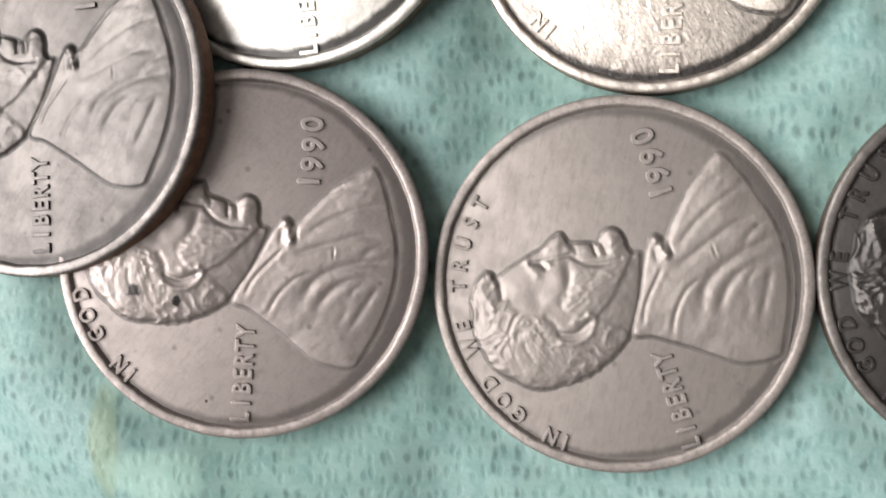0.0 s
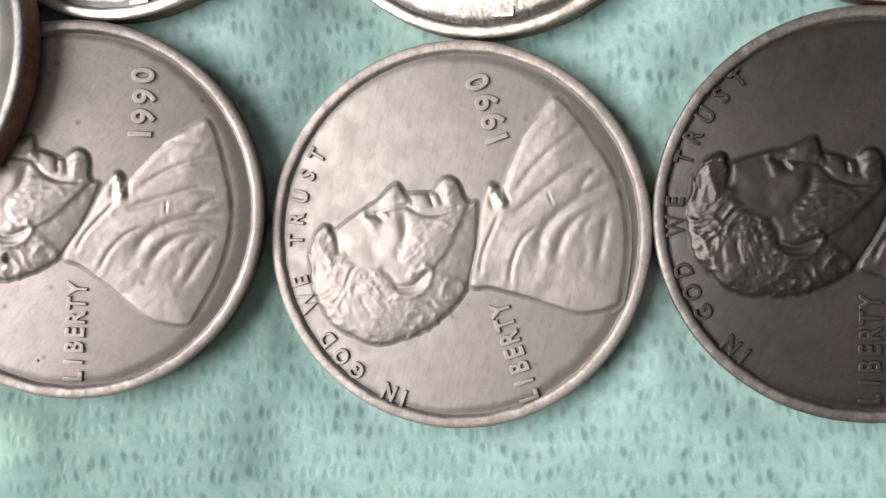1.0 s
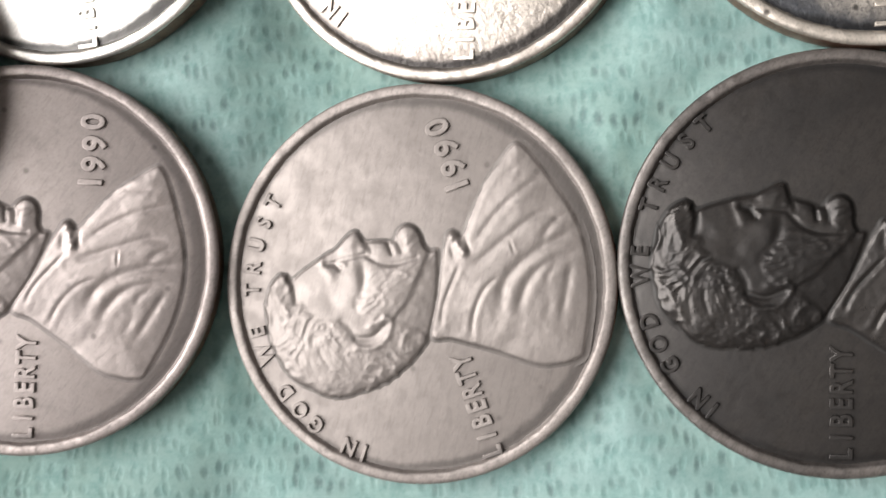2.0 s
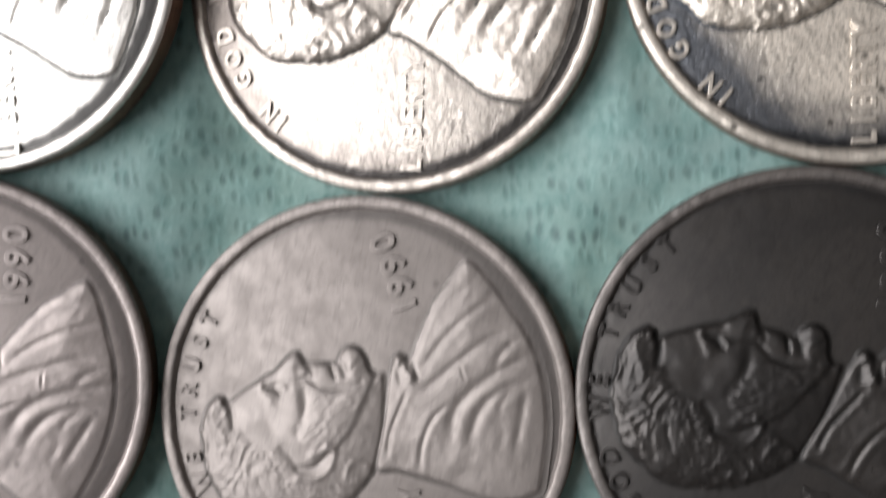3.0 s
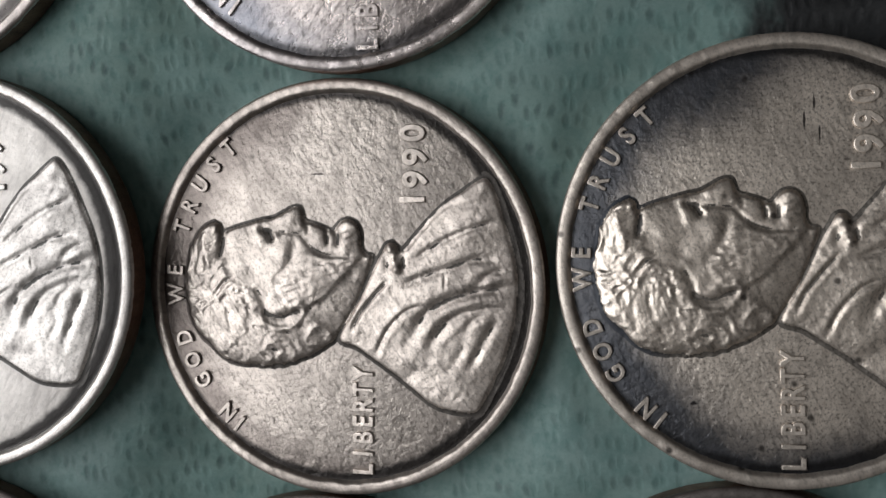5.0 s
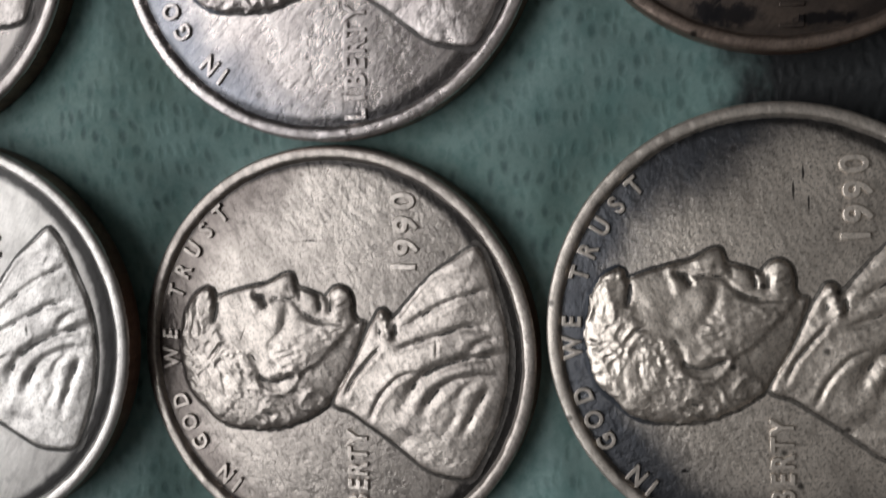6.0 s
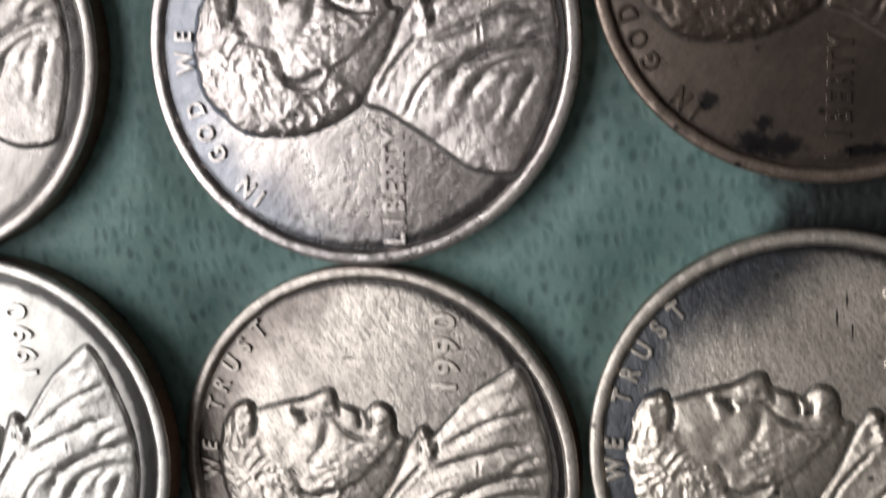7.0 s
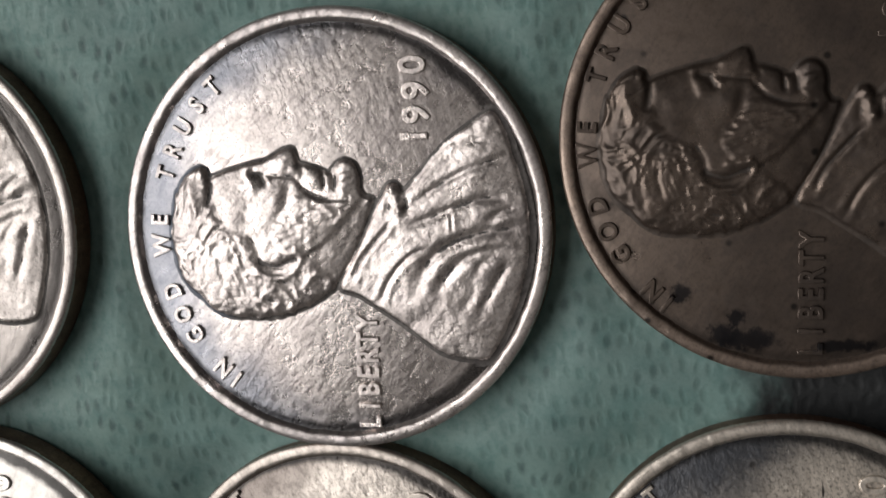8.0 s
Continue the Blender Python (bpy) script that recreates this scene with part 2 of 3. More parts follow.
def mat_height(x, y):
    """Height of the cloth in mm: it follows the undersides of the coins."""
    total, weight, free = 0.1 * 0.02, 0.02, 99.0
    for _, cx, cy, z, sx, sy, _ in COINS:
        dx, dy = x - cx, y - cy
        out = np.maximum(np.hypot(dx, dy) - 9.6, 0.0)
        w = np.exp(-((out / 3.2) ** 2)) + 0.0001
        free = np.minimum(free, out)
        near = np.minimum(np.hypot(dx, dy), 10.5) / np.maximum(np.hypot(dx, dy), 0.01)
        total = total + w * (z + (sx * dx + sy * dy) * near)
        weight = weight + w
    # the soft cloth swells up a little where no coin presses on it
    h = total / weight - 0.03 + 0.6 * (1 - np.exp(-((free / 1.6) ** 2)))
    for cx, cy, r, top in ((-26.5, -7.6, 1.6, 0.35), (-24.0, -9.5, 2.0, 0.25), (-22.5, -11.0, 1.5, 0.2)):
        h = h + top * np.exp(-(((x - cx) / r) ** 2 + ((y - cy) / (1.6 * r)) ** 2))
    return h


def green_mat():
    xs = np.concatenate([np.linspace(-160, -62, 30), np.arange(-60, 62, 0.5), np.linspace(64, 190, 30)])
    ys = np.concatenate([np.linspace(-140, -38, 30), np.arange(-36, 72, 0.5), np.linspace(74, 170, 30)])
    gx, gy = np.meshgrid(xs, ys)
    top = mat_height(gx, gy)
    nx, ny = len(xs), len(ys)
    verts = np.stack([gx, gy, top], -1).reshape(-1, 3)
    low = verts.copy()
    low[:, 2] = -7.9
    i = np.arange(nx * ny).reshape(ny, nx)
    quads = np.stack([i[:-1, :-1], i[:-1, 1:], i[1:, 1:], i[1:, :-1]], -1).reshape(-1, 4).tolist()
    n = nx * ny
    rim = np.concatenate([i[0, :], i[1:, -1], i[-1, -2::-1], i[-2:0:-1, 0]])
    quads += [(int(a), int(a) + n, int(b) + n, int(b)) for a, b in zip(rim, np.roll(rim, -1))]
    mesh = bpy.data.meshes.new("mat")
    mesh.from_pydata((np.concatenate([verts, low]) * MM).tolist(), [], quads)
    mesh.polygons.foreach_set("use_smooth", np.ones(len(mesh.polygons), bool))
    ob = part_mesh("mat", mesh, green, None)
    tagged(ob, "matt sea-green rubbery mat with rows of small dents and dark grime", "mat", kind="structure")


green_mat()

# ---- the coin: one design, struck in several metals ----
FIELD, RIM_TOP = 1.39, 1.56


def lathe(profile, steps):
    """A turned solid from (radius, height) pairs in mm."""
    bm = bmesh.new()
    rings = []
    for r, z in profile:
        if r == 0:
            rings.append([bm.verts.new((0, 0, z * MM))])
        else:
            rings.append([bm.verts.new((r * MM * math.cos(2 * math.pi * k / steps), r * MM * math.sin(2 * math.pi * k / steps), z * MM)) for k in range(steps)])
    for a, b in zip(rings, rings[1:]):
        for k in range(steps):
            j = (k + 1) % steps
            if len(a) == 1:
                bm.faces.new((a[0], b[j], b[k]))
            elif len(b) == 1:
                bm.faces.new((a[k], a[j], b[0]))
            else:
                bm.faces.new((a[k], a[j], b[j], b[k]))
    for f in bm.faces:
        f.smooth = True
    bmesh.ops.recalc_face_normals(bm, faces=bm.faces)
    return bm


def smooth_line(points, steps=6, closed=False):
    """A Catmull-Rom curve through a few control points."""
    p = np.array(points, float)
    p = np.concatenate([p[-1:], p, p[:2]]) if closed else np.concatenate([2 * p[:1] - p[1:2], p, 2 * p[-1:] - p[-2:-1]])
    out = []
    for a, b, c, d in zip(p, p[1:], p[2:], p[3:]):
        for t in np.arange(steps) / steps:
            out.append(0.5 * (2 * b + (c - a) * t + (2 * a - 5 * b + 4 * c - d) * t * t + (3 * b - a - 3 * c + d) * t**3))
    if not closed:
        out.append(p[-2])
    return np.array(out)


def distance_to(line, x, y, closed=False):
    a, b = line, np.roll(line, -1, 0)
    if not closed:
        a, b = line[:-1], line[1:]
    best = np.full(x.shape, 1e9)
    for (ax, ay), (bx, by) in zip(a, b):
        dx, dy = bx - ax, by - ay
        t = np.clip(((x - ax) * dx + (y - ay) * dy) / (dx * dx + dy * dy + 1e-12), 0, 1)
        best = np.minimum(best, (x - ax - t * dx) ** 2 + (y - ay - t * dy) ** 2)
    return np.sqrt(best)


def inside(line, x, y):
    odd = np.zeros(x.shape, bool)
    for (ax, ay), (bx, by) in zip(line, np.roll(line, -1, 0)):
        cross = (ay > y) != (by > y)
        odd ^= cross & (x < (bx - ax) * (y - ay) / (by - ay + 1e-12) + ax)
    return odd


def lattice_noise(x, y, size, seed):
    """Smooth value noise, -1 to 1, with lumps of that size in mm."""
    table_ = np.random.RandomState(seed).uniform(-1, 1, (64, 64))
    u, v = x / size + 100.0, y / size + 100.0
    i, j = np.floor(u).astype(int), np.floor(v).astype(int)
    fu, fv = u - i, v - j
    fu, fv = fu * fu * (3 - 2 * fu), fv * fv * (3 - 2 * fv)
    g = lambda a, b: table_[(i + a) % 64, (j + b) % 64]
    return (g(0, 0) * (1 - fu) + g(1, 0) * fu) * (1 - fv) + (g(0, 1) * (1 - fu) + g(1, 1) * fu) * fv


HEAD = [(1.42, 1.21), (1.09, 1.47), (0.9, 1.8), (0.9, 2.23), (0.81, 2.66), (0.59, 2.93), (0.27, 3.04), (-0.08, 2.93), (-0.35, 2.65), (-0.5, 2.5), (-0.75, 2.6), (-1.08, 2.73), (-1.43, 2.83), (-1.82, 2.96), (-1.93, 3.27), (-2.07, 3.57),
        (-2.46, 3.54), (-2.95, 3.29), (-3.37, 3.08), (-3.79, 3.01), (-4.35, 2.87), (-5.19, 2.64), (-5.76, 2.43), (-5.95, 2.37), (-6.08, 2.66), (-6.45, 2.82), (-7.05, 2.5), (-7.37, 2.0), (-7.71, 1.25), (-7.78, 0.59), (-7.85, -0.08), (-7.81, -0.88),
        (-7.6, -1.6), (-7.31, -2.2), (-6.72, -2.85), (-5.85, -3.57), (-5.13, -3.78), (-4.14, -3.82), (-3.29, -3.8), (-2.6, -3.67), (-1.91, -3.41), (-1.22, -3.07), (-0.68, -2.72), (-0.36, -2.43), (0.65, -0.83)]
COAT = [(1.63, 1.14), (1.89, 1.6), (2.07, 1.93), (2.38, 2.03), (2.62, 1.83), (2.81, 1.68), (3.88, 2.87), (4.76, 3.74), (5.52, 4.28), (6.44, 4.88), (6.77, 4.8), (7.03, 4.34), (7.32, 3.6), (7.7, 2.35), (7.98, 1.27), (8.12, 0.06), (8.0, -1.4),
        (7.6, -2.9), (7.05, -4.15), (6.52, -5.2), (6.29, -5.48), (5.84, -5.58), (5.14, -5.53), (4.28, -5.29), (3.36, -4.65), (2.56, -4.05), (1.54, -3.37), (0.68, -2.83), (-0.2, -2.41), (0.65, -0.83)]
# Folds of the coat: control points, depth and width of the groove in mm
FOLDS = [
    ([(2.79, 1.41), (4.26, 3.14), (5.27, 3.93)], 0.07, 0.10),
    ([(3.13, 0.98), (4.54, 2.0), (6.06, 2.67), (7.3, 3.04)], 0.08, 0.15),
    ([(5.23, 3.59), (6.16, 3.76), (6.73, 4.15)], 0.08, 0.16),
    ([(5.8, 2.84), (6.49, 3.56), (6.93, 3.98)], 0.06, 0.18),
    ([(2.55, -0.01), (4.69, 0.8), (6.21, 1.31), (7.34, 1.25)], 0.09, 0.18),
    ([(6.11, 0.03), (6.85, 0.66), (8.0, 1.04)], 0.085, 0.15),
    ([(1.62, -3.11), (2.13, -2.07), (2.91, -1.17), (3.87, -0.72)], 0.07, 0.10),
    ([(3.32, -2.55), (3.57, -1.78), (4.21, -0.94), (5.35, -0.39), (6.62, -0.07), (8.1, 0.09)], 0.12, 0.22),
    ([(3.98, -3.03), (4.36, -2.26), (5.12, -1.37), (6.13, -0.92), (7.38, -0.69)], 0.11, 0.20),
    ([(5.64, -2.03), (6.14, -1.37), (7.13, -0.85)], 0.08, 0.15),
    ([(5.8, -3.72), (6.42, -2.7), (7.1, -1.49), (7.39, -0.94)], 0.08, 0.17),
    ([(5.2, -3.6), (5.85, -2.34)], 0.06, 0.16),
    ([(4.87, 0.63), (4.88, 0.0)], 0.07, 0.05),
    ([(0.4, -2.17), (0.97, -1.08), (2.28, 0.41)], 0.09, 0.09),
    ([(3.0, -4.2), (3.6, -3.6), (3.9, -3.2)], 0.04, 0.22),
]
HAIR = [(-6.1, 2.9), (-5.92, 2.2), (-5.86, 1.35), (-5.17, 0.09), (-4.31, -0.31), (-3.97, -1.14), (-3.5, -1.9), (-2.4, -1.9), (-1.7, -1.3), (-1.2, -1.5), (-0.3, -2.35), (-0.7, -2.9), (-3.0, -4.3), (-6.0, -4.2), (-8.3, -1.0), (-8.3, 1.0), (-7.5, 3.0)]
BEARD = [(-3.1, 0.1), (-2.4, 0.9), (-1.84, 1.5), (-0.5, 1.3), (0.05, 1.5), (0.0, 2.4), (0.2, 3.1), (0.7, 3.0), (1.0, 2.4), (0.95, 1.7), (0.88, 1.25), (-0.17, 0.05), (-0.71, -0.48), (-1.66, -1.04), (-2.4, -1.0)]
# Lines of the face: control points, height and width of the ridge (or, below nought, the groove) in mm
FACE = [
    ([(-3.95, 2.55), (-3.6, 2.42), (-3.36, 2.1)], -0.13, 0.14),
    ([(-3.5, 2.5), (-2.7, 2.42), (-1.95, 2.34)], -0.06, 0.10),
    ([(-2.95, 3.0), (-2.4, 3.15), (-2.05, 3.15)], 0.06, 0.28),
    ([(-4.15, 2.8), (-4.0, 2.3), (-3.85, 1.85)], 0.07, 0.22),
    ([(-2.25, 1.82), (-2.48, 0.91), (-3.03, 0.13)], -0.07, 0.22),
    ([(-1.84, 2.16), (-1.28, 1.65), (-0.46, 1.37), (0.4, 1.38)], -0.08, 0.12),
    ([(-0.74, 2.6), (-0.72, 2.3), (-0.69, 1.96)], -0.11, 0.09),
    ([(-0.33, 2.6), (-0.2, 2.2), (-0.2, 1.9)], -0.07, 0.11),
    ([(-1.8, 2.95), (-1.62, 2.55), (-1.65, 2.3)], -0.05, 0.12),
    ([(-3.7, -1.75), (-3.0, -2.02), (-2.2, -1.8), (-1.72, -1.15), (-1.95, -0.85)], 0.08, 0.14),
    ([(-3.65, -1.35), (-2.9, -1.52), (-2.1, -1.2)], -0.09, 0.13),
    ([(-4.05, -0.3), (-3.75, -0.8), (-3.7, -1.2)], -0.06, 0.16),
    ([(0.95, 1.25), (-0.17, 0.02), (-0.71, -0.52), (-1.6, -1.12)], -0.022, 0.08),
]


def relief(crisp):
    """Height field of the raised bust over the field, cut a little wider than its outline."""
    step = 0.05
    x, y = np.meshgrid(np.arange(-8.2, 8.8, step), np.arange(-6.0, 5.3, step))
    head, coat = smooth_line(HEAD, 4, True), smooth_line(COAT, 4, True)

    def signed(line):
        d = distance_to(line, x, y, True)
        return np.where(inside(line, x, y), d, -d)

    dh, dc = signed(head), signed(coat)
    dhair, dbeard = signed(smooth_line(HAIR, 3, True)), signed(smooth_line(BEARD, 3, True))
    bell = lambda cx, cy, s, t=None: np.exp(-(((x - cx) / s) ** 2) - ((y - cy) / (t or s)) ** 2)
    soft = lambda d, w: np.clip(d / w + 0.5, 0, 1)
    ridged = lambda u, v, size, seed: 1 - 2 * np.abs(lattice_noise(u, v, size, seed))
    # hair: locks that sweep back from the brow and break up into curls behind the ear
    hair = soft(dhair, 0.3)
    r, a = np.hypot(x + 3.6, y + 0.2), np.arctan2(y + 0.2, x + 3.6)
    bend = lattice_noise(x, y, 1.3, 3)
    u, v = r * 0.8 + 0.5 * bend, np.mod(a, 2 * math.pi) * 3.0 + 0.9 * np.sin(1.3 * r) + 0.8 * bend
    locks = 0.9 * ridged(u * 1.25, v, 0.6, 5) + 0.38 * ridged(u * 1.7, v + 0.3 * u, 0.26, 6) + 0.12 * ridged(x, y, 0.17, 16)
    curls = ridged(0.8 * x + 0.6 * y + 0.4 * bend, 0.7 * y - 0.5 * x, 0.5, 7) + 0.3 * ridged(x, y, 0.22, 8)
    nape = soft(x + 3.6 - 0.3 * y, 1.6)
    wave = locks * (1 - nape) + curls * nape
    dh = dh + 0.07 * hair * np.clip(wave, -1, 1) * np.exp(-((dh / 0.4) ** 2)) * soft(-1.2 - x, 1.0)
    up = 0.12 * soft(dh - 0.05, 0.12) + 0.26 * (1 - np.exp(-np.maximum(dh, 0) / 0.9)) + 0.05 * np.clip(dh, 0, 2.5)
    up += hair * (0.35 + 0.65 * crisp) * (0.03 + 0.05 * wave) * np.clip(dh / 0.3, 0.15, 1)
    # the forelock stands clear of the forehead
    lock = distance_to(smooth_line([(-6.1, 2.1), (-6.2, 2.5), (-6.55, 2.55), (-6.85, 2.1), (-6.7, 1.4), (-6.5, 0.9)], 5), x, y)
    up += 0.09 * np.exp(-((lock / 0.2) ** 2)) - 0.10 * np.exp(-((distance_to(smooth_line([(-5.9, 2.5), (-5.88, 1.9), (-5.95, 1.3)], 5), x, y) / 0.16) ** 2))
    # beard
    beard = soft(dbeard, 0.25)
    hairs = ridged(x * 0.35 + 0.2 * bend, y - 0.25 * x + 0.15 * bend, 0.2, 11) + 0.6 * ridged(x * 0.6, y + 0.3 * x, 0.33, 12)
    up += beard * (0.05 + (0.2 + 0.5 * crisp) * 0.034 * hairs)
    # the neck lies lower than jaw and collar
    neck = signed(np.array([(1.0, 1.3), (1.7, 1.25), (0.65, -0.9), (-0.2, -2.4), (-0.5, -2.2), (-1.2, -1.5), (-1.6, -1.1), (-0.71, -0.5), (-0.17, 0.05)]))
    up -= 0.04 * soft(neck, 0.3) - 0.012 * soft(neck, 0.2) * ridged(x - y, y + x, 0.5, 13)
    for points, height, width in FACE:
        up += height * np.exp(-((distance_to(smooth_line(points, 5), x, y) / width) ** 2))
    up += 0.07 * bell(-2.95, 1.45, 0.5, 0.6) + 0.05 * bell(-5.0, 1.6, 0.8) + 0.07 * bell(-1.98, 2.66, 0.17) + 0.06 * bell(-3.1, 2.18, 0.14, 0.11)
    up += 0.05 * bell(-1.1, 2.35, 0.25, 0.35) + 0.05 * bell(-0.5, 2.1, 0.14, 0.35) + 0.045 * bell(0.35, 2.3, 0.36, 0.5) - 0.05 * bell(-4.3, 0.6, 0.4, 0.5) + 0.07 * bell(-2.75, -1.0, 0.22, 0.18)
    up += 0.012 * lattice_noise(x, y, 0.45, 14) * crisp
    # coat
    over = (0.09 + 0.05 * soft(3.0 - x, 4.0)) * soft(dc - 0.05, 0.12) + 0.13 * (1 - np.exp(-np.maximum(dc, 0) / 0.7)) + 0.05 * np.clip(dc, 0, 2)
    for points, depth, width in FOLDS:
        d = distance_to(smooth_line(points, 6), x, y)
        (ax, ay), (bx, by) = points[0], points[-1]
        fade = np.clip(np.minimum(np.hypot(x - ax, y - ay), np.hypot(x - bx, y - by)) / (5 * width), 0.1, 1)
        over += fade * (0.2 + 0.55 * crisp) * depth * (0.42 * np.exp(-(((d - 2.2 * width) / (1.7 * width)) ** 2)) - np.exp(-((d / (1.1 * width)) ** 2)))
    over += 0.03 * crisp * lattice_noise(x * 0.5 - 0.2 * y, y, 0.8, 9) + 0.007 * crisp * lattice_noise(x, y, 0.22, 10)
    over += 0.15 * bell(2.33, 1.72, 0.2, 0.2) + 0.2 * bell(2.62, 0.85, 0.2, 0.2) + 0.10 * bell(2.48, 1.28, 0.13, 0.22) - 0.07 * bell(2.9, 1.1, 0.1, 0.4) - 0.06 * bell(2.1, 1.0, 0.12, 0.35)
    up = np.where(dh > -0.02, up, -0.3)
    over = np.where(dc > -0.02, over, -0.3)
    d = np.maximum(dh, dc)
    top = np.where(d > 0, np.maximum(up, over), 0.0)
    # a fillet leads from the field up to the raised parts
    foot = 0.05 * np.exp(np.minimum(d, 0) / 0.06) - 0.010
    h = np.where(d > 0, np.maximum(top, 0.035), foot)
    # long handling has rounded every edge
    taps = ((-1, 0.22), (0, 0.56), (1, 0.22))
    for axis in (0, 1):
        h = sum(w * np.roll(h, k, axis) for k, w in taps)
    tall = 0.46 + 0.36 * crisp
    # old tarnish and painted shade: along the foot, and at the bottom of the deepest folds
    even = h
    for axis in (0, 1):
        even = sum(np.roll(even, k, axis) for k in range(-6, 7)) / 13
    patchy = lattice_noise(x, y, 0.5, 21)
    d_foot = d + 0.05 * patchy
    stain_shade = (d_foot < 0.025) | ((h - even < -0.043 - 0.012 * patchy) & (d > 0.25) & (crisp > 1))
    return x, y, np.where(h > 0, h * tall, h), d > -0.3, stain_shade


def bust_mesh(crisp):
    """The bust as a mesh; its second material is the old tarnish and painted shade along its foot and in its folds."""
    x, y, h, keep, stain_shade = relief(crisp)
    number = np.full(x.shape, -1)
    number[keep] = np.arange(keep.sum())
    q = np.stack([number[:-1, :-1], number[:-1, 1:], number[1:, 1:], number[1:, :-1]], -1).reshape(-1, 4)
    foot = stain_shade[:-1, :-1].reshape(-1)
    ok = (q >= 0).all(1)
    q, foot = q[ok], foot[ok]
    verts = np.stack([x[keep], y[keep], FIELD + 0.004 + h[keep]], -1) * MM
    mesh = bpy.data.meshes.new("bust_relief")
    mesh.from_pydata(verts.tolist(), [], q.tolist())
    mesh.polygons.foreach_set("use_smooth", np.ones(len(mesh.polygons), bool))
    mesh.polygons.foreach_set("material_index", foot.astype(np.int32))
    return mesh


def letters(texts):
    """Raised letters as one mesh: (text, x, y, turn in degrees, height in mm, squeeze) each, centred on its place."""
    bm = bmesh.new()
    for text, x, y, turn, size, squeeze in texts:
        data = bpy.data.curves.new("letter", "FONT")
        data.body, data.size, data.extrude, data.bevel_depth, data.resolution_u = text, 1.0, 0.115, 0.035, 3
        data.offset = 0.004
        data.align_x, data.align_y = "CENTER", "CENTER"
        ob = new("letter", data)
        bpy.context.view_layer.update()
        mesh = bpy.data.meshes.new_from_object(ob.evaluated_get(bpy.context.evaluated_depsgraph_get()))
        s = size * MM / 0.7
        mesh.transform(Matrix.Translation((x * MM, y * MM, (FIELD - 0.02) * MM)) @ Matrix.Rotation(radians(turn), 4, "Z") @ Matrix.Diagonal((s * squeeze, s, 1.05 * MM, 1)))
        bm.from_mesh(mesh)
        bpy.data.meshes.remove(mesh)
        bpy.data.objects.remove(ob)
        bpy.data.curves.remove(data)
    mesh = bpy.data.meshes.new("letters")
    bm.to_mesh(mesh)
    bm.free()
    return mesh


def rim_bm():
    """The raised border, a little uneven and nicked."""
    bm = lathe([(8.84, FIELD - 0.12), (8.93, FIELD - 0.02), (8.97, FIELD + 0.09), (9.02, RIM_TOP - 0.03), (9.07, RIM_TOP - 0.004), (9.17, RIM_TOP), (9.30, RIM_TOP - 0.004), (9.42, RIM_TOP - 0.03), (9.49, RIM_TOP - 0.08), (9.525, RIM_TOP - 0.16), (9.53, RIM_TOP - 0.26)], 360)
    for v in bm.verts:
        p = v.co / MM
        a = math.atan2(p.y, p.x)
        w = noise.noise((math.cos(a) * 9, math.sin(a) * 9, 0.0)) * 0.022 + noise.noise((math.cos(a) * 45, math.sin(a) * 45, p.z * 3)) * 0.02
        w -= 0.09 * max(0.0, noise.noise((math.cos(a) * 26 + 7, math.sin(a) * 26, p.xy.length)) - 0.45)
        if p.z > FIELD + 0.1:
            v.co.z += w * MM
        r = 1 + 0.16 * w * (1 if p.xy.length < 9.1 else 0.25)
        v.co.x *= r
        v.co.y *= r
    return bm


MOTTO = [("I", 232.2), ("N", 226.8), ("G", 213.6), ("O", 206.2), ("D", 198.5), ("W", 184.0), ("E", 176.4), ("T", 162.0), ("R", 154.8), ("U", 146.8), ("S", 139.0), ("T", 131.5)]
body_mesh = bpy.data.meshes.new("body")
_bm = lathe([(0, 0.02), (8.6, 0.02), (8.8, 0.0), (9.3, 0.0), (9.40, 0.04), (9.42, 0.2), (9.42, 1.2), (9.36, 1.3), (8.85, FIELD - 0.09), (8.72, FIELD - 0.075), (8.45, FIELD), (0, FIELD)], 192)
_bm.to_mesh(body_mesh)
_bm.free()
rim_mesh = bpy.data.meshes.new("rim")
_bm = rim_bm()
_bm.to_mesh(rim_mesh)
_bm.free()
edge_mesh = bpy.data.meshes.new("edge")
_bm = lathe([(9.3, 0.005), (9.44, 0.02), (9.51, 0.09), (9.525, 0.2), (9.53, 0.7), (9.53, 1.28), (9.527, 1.34), (9.40, 1.36)], 192)
_bm.to_mesh(edge_mesh)
_bm.free()
crisp_mesh, worn_mesh = bust_mesh(1.2), bust_mesh(0.75)
motto_mesh = letters([(ch, 8.36 * math.cos(radians(a)), 8.36 * math.sin(radians(a)), a - 90, 0.78, 0.85) for ch, a in MOTTO])
word_mesh = letters([(ch, 1.03, -8.4 + 0.735 * k, 90, 0.92, 0.78) for k, ch in enumerate("LIBERTY")])
date_mesh = letters([(ch, x, y, 90, 1.1, 1.0) for ch, x, y in (("1", 3.38, 3.95), ("9", 3.5, 4.85), ("9", 3.5, 5.85), ("0", 3.38, 6.9))])

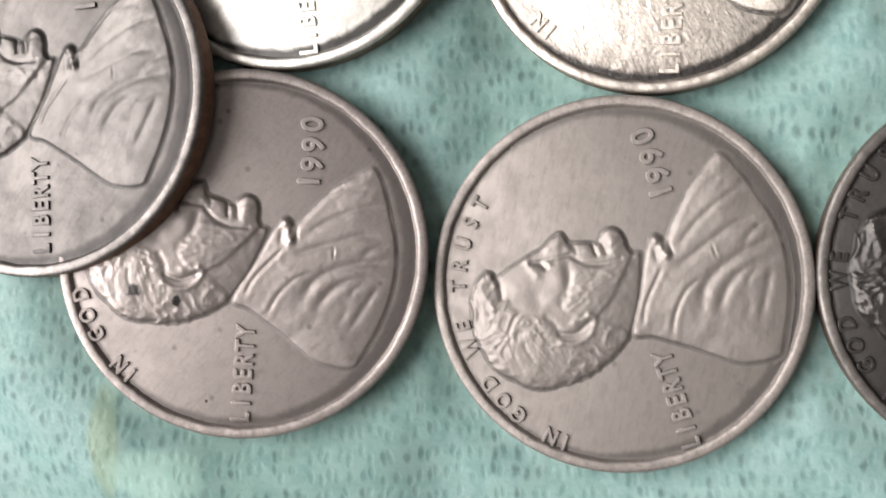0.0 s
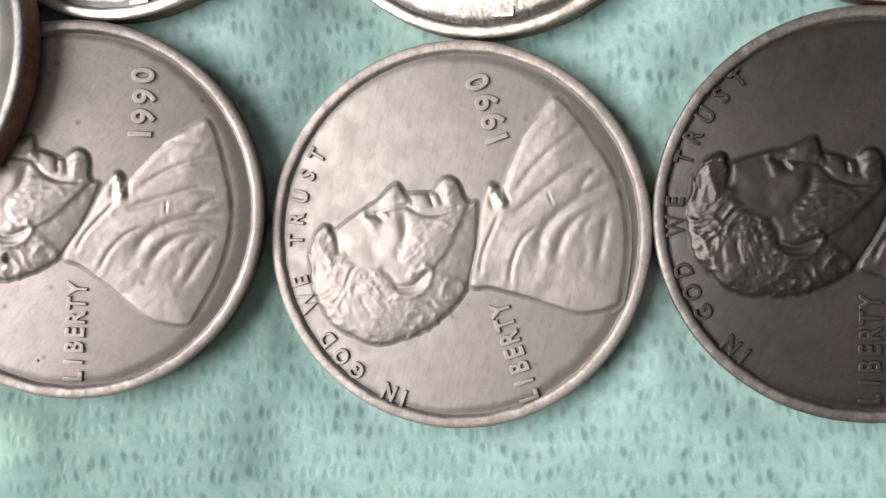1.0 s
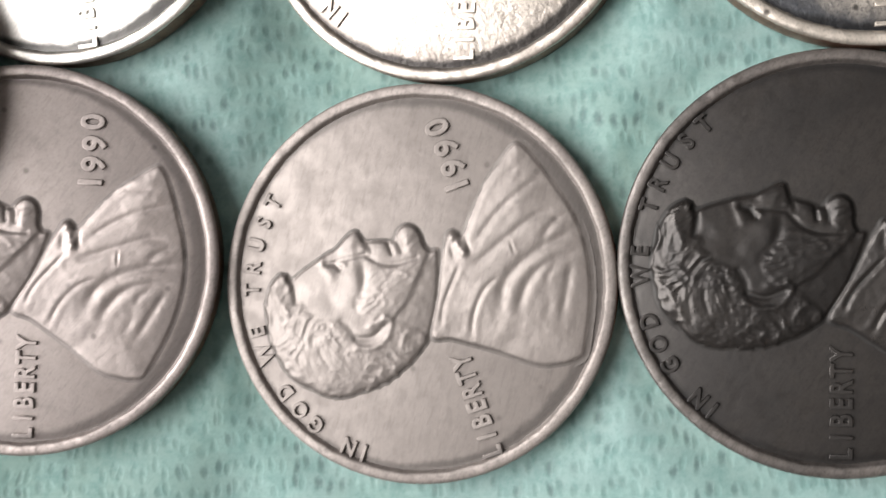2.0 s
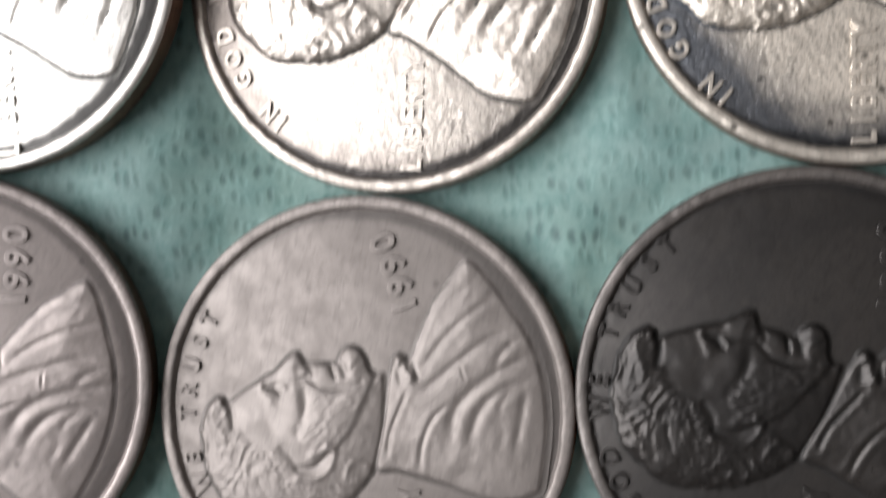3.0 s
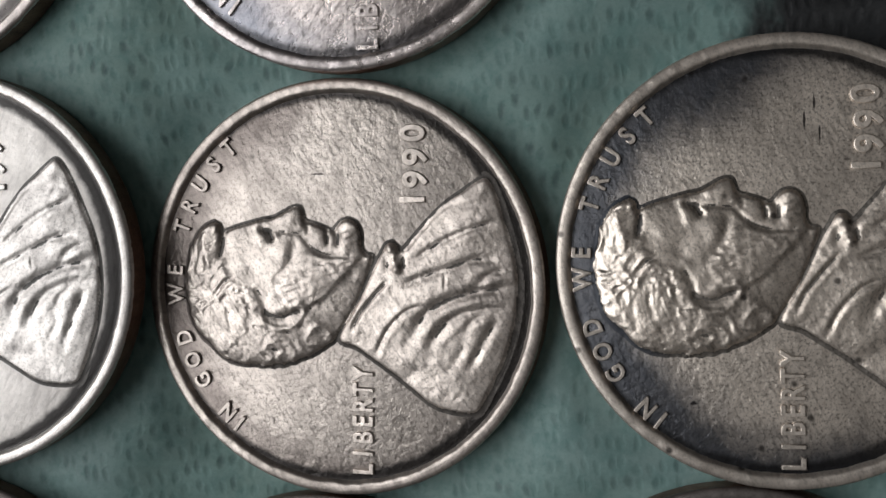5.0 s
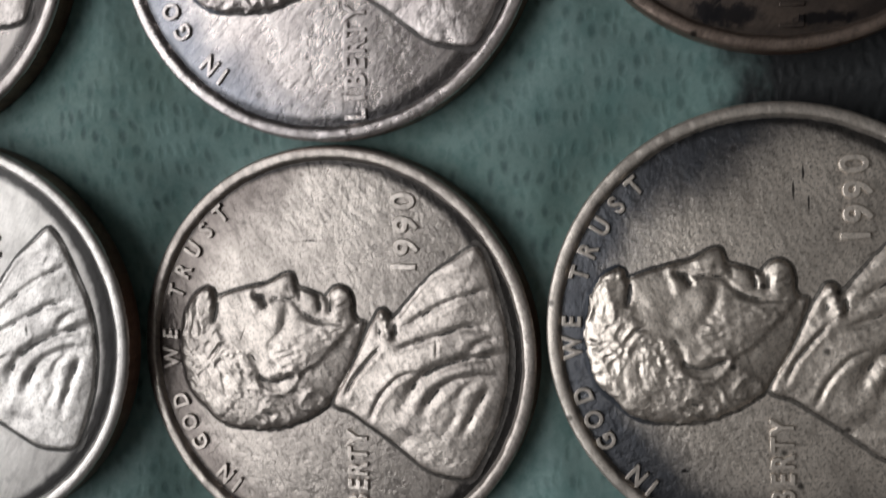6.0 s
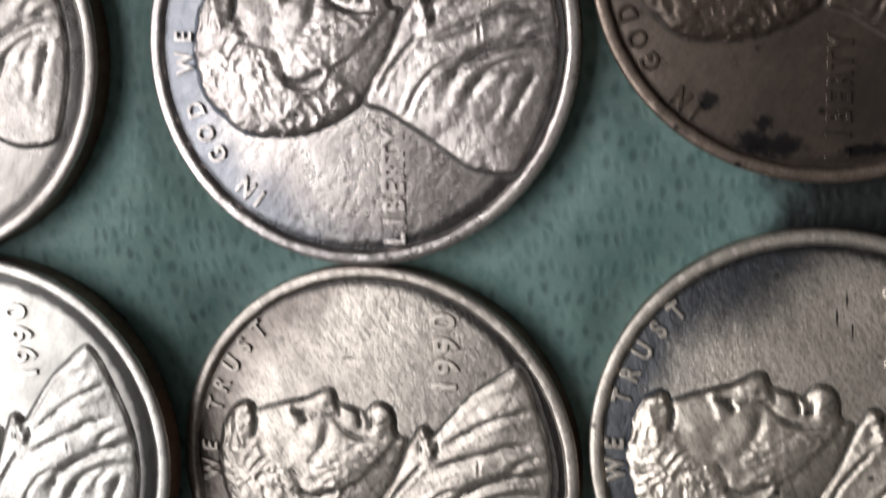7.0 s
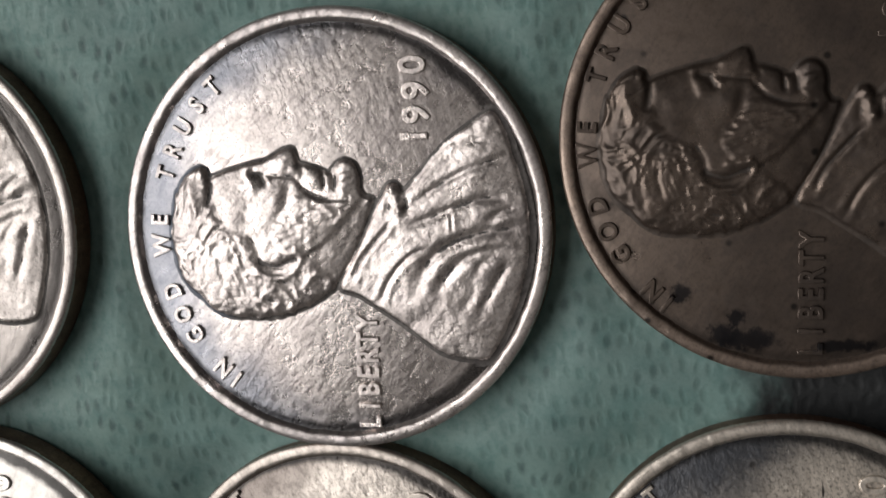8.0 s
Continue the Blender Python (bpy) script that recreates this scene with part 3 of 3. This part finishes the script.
LOOKS = {
    "pewter": dict(shade_ring=0.45, base=(0.30, 0.258, 0.244), dark=(0.20, 0.173, 0.166), rough=0.46, bare=0.75, blotch=0.45, scratch=0.10, grain=0.14, spots=0.4, marks=((-5.25, -2.25, 0.4, 0.4), (-2.97, -2.66, 0.3, 0.3), (-1.4, -7.7, 0.08, 0.08))),
    "rose": dict(shade_ring=0.45, base=(0.225, 0.196, 0.182), dark=(0.165, 0.143, 0.133), rough=0.50, bare=0.6, blotch=0.35, scratch=0.14, grain=0.14, spots=0.3),
    "lilac": dict(shade_ring=0.55, base=(0.115, 0.102, 0.097), dark=(0.08, 0.072, 0.069), rough=0.42, blotch=0.4, scratch=0.12, grain=0.14, spots=0.4),
    "umber": dict(shade_ring=0.40, base=(0.05, 0.044, 0.041), dark=(0.024, 0.0215, 0.021), rough=0.36, bare=0.65, blotch=0.7, scratch=0.1, grain=0.16, spots=0.4),
    "silvered": dict(shade_ring=0.90, base=(0.57, 0.507, 0.454), dark=(0.36, 0.318, 0.288), rough=0.35, bare=0.85, blotch=0.5, scratch=0.65, turn=-0.6, tone=(0.13, 0.105, 0.095), tone_amount=0.7, tone_from=9.1, grain=0.55, spots=0.5, marks=((-1.0, 5.2, 0.4, 0.05),)),
    "slate": dict(shade_ring=0.85, base=(0.84, 0.745, 0.65), dark=(0.38, 0.335, 0.29), rough=0.33, bare=0.72, blotch=0.6, scratch=0.4, turn=-0.45, tone=(0.042, 0.047, 0.058), tone_amount=0.95, tone_from=8.5, grain=0.6, spots=0.8, marks=((-3.78, -5.97, 0.18, 0.14), (1.3, 6.6, 0.05, 0.5), (0.9, 5.9, 0.06, 0.5), (1.5, 5.2, 0.05, 0.4))),
    "bright": dict(shade_ring=0.90, base=(0.68, 0.64, 0.60), dark=(0.46, 0.43, 0.41), rough=0.35, blotch=0.35, scratch=0.2, grain=0.2, spots=0.2),
    "bluish": dict(shade_ring=0.80, base=(0.68, 0.61, 0.575), dark=(0.38, 0.332, 0.322), rough=0.27, bare=0.85, blotch=0.55, scratch=0.65, turn=0.75, tone=(0.15, 0.17, 0.21), tone_amount=0.75, tone_from=9.2, grain=0.4, spots=0.5),
    "brown": dict(shade_ring=0.40, base=(0.155, 0.118, 0.096), dark=(0.06, 0.047, 0.041), rough=0.34, bare=0.75, blotch=0.8, scratch=0.08, grain=0.14, spots=0.9, marks=((-1.9, -8.0, 1.3, 0.6), (-2.9, -7.8, 0.8, 0.5), (-2.4, -7.1, 0.45, 0.35), (1.9, -8.2, 1.4, 0.3), (-4.6, -6.2, 0.5, 0.5), (3.0, 6.0, 0.5, 0.4))),
    "pale": dict(shade_ring=0.75, base=(0.52, 0.47, 0.44), dark=(0.36, 0.32, 0.30), rough=0.30, blotch=0.4, scratch=0.25, grain=0.2, spots=0.3),
}
LABELS = {
    "pewter": "pinkish-grey worn cent coin with a pitted bust, under another coin",
    "rose": "smooth rose-grey worn cent coin lying turned on the mat",
    "lilac": "worn lilac-grey cent coin leaning on the coin beside it",
    "umber": "very dark brown tarnished cent coin on green mat",
    "silvered": "silvery worn cent coin with crisp lettering on green mat",
    "slate": "dark slate-toned cent coin with bluish tarnish round its letters",
    "bright": "bright almost white polished cent coin on green mat",
    "bluish": "scratched silvery cent coin with blue toning along the border",
    "brown": "chocolate brown cent coin with black stains near the border",
    "pale": "pale silvery cent coin with a shiny coat relief",
}


edge_copper = coin_metal("edge_copper", 77, (0.30, 0.17, 0.115), (0.13, 0.075, 0.055), rough=0.42, blotch=0.7, scratch=0.2, grain=0.3)


def coin(row, seed):
    look_, x, y, z, sx, sy, turn = row
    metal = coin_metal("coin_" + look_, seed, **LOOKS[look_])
    values = dict(LOOKS[look_])
    red = values["base"][0]
    # Worn borders are lighter; dark coins' rims also carry a glint in their colour
    lighter = min(0.86, red * 1.12 + (0.12 if red < 0.2 else 0.05)) / red
    values["base"] = tuple(v * lighter for v in values["base"])
    values.update(rough=values["rough"] + 0.02, scratch=values["scratch"] * 0.5, grain=0.32, blotch=0.5, tone_amount=0.25 * values.get("tone_amount", 0.0), marks=(), shade_ring=0.0)
    worn = coin_metal("worn_rim_" + look_, seed + 40, **values)
    values.update(bare=0.9, rough=values["rough"] + 0.01, grain=values["grain"] + 0.1, scratch=LOOKS[look_]["scratch"], blotch=0.6, tone_amount=0.0)
    smooth = look_ in ("pewter", "rose", "lilac", "umber", "brown")
    if smooth:
        values = dict(LOOKS[look_])
        values.update(rough=values["rough"] - 0.05, marks=values.get("marks", ()), shade_ring=0.0)
    polished = coin_metal("polished_" + look_, seed + 80, **values)
    raised = metal if smooth else worn
    # Dark second metal of the bust: tarnish with shade painted into the recesses
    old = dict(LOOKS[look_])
    old.update(base=tuple(v * (0.6 if smooth else 0.2) for v in old["base"]), dark=tuple(v * (0.5 if smooth else 0.16) for v in old["dark"]), rough=0.5, bare=0.5, marks=(), shade_ring=0.0)
    tarnish = coin_metal("tarnish_shade_" + look_, seed + 120, **old)
    base = tagged(new("coin"), LABELS[look_], "coin", "coins laid in rows on the mat")
    up = Vector((-sx, -sy, 1)).normalized()
    side = Vector((1, 0, sx)).normalized()
    m = Matrix((side, up.cross(side), up)).transposed().to_4x4()
    base.matrix_world = Matrix.Translation((x * MM, y * MM, z * MM)) @ m @ Matrix.Rotation(radians(turn), 4, "Z")
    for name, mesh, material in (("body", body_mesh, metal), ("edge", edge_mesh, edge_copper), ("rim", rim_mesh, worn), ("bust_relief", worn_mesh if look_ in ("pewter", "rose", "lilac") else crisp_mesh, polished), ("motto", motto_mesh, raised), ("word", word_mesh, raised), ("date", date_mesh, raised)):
        if not mesh.materials:
            for _ in range(2 if name == "bust_relief" else 1):
                mesh.materials.append(material)
        ob = part_mesh(name, mesh, None, base)
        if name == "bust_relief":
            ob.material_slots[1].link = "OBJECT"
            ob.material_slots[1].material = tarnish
        if name in ("bust_relief", "motto", "word", "date"):
            ob.location = ((STRIKE[look_][0] + (WORD_SHIFT.get(look_, 0) if name == "word" else 0)) * MM, STRIKE[look_][1] * MM, 0)
        ob.material_slots[0].link = "OBJECT"
        ob.material_slots[0].material = material
    return base


for number, row in enumerate([*COINS, LEANING]):
    coin(row, number + 1)
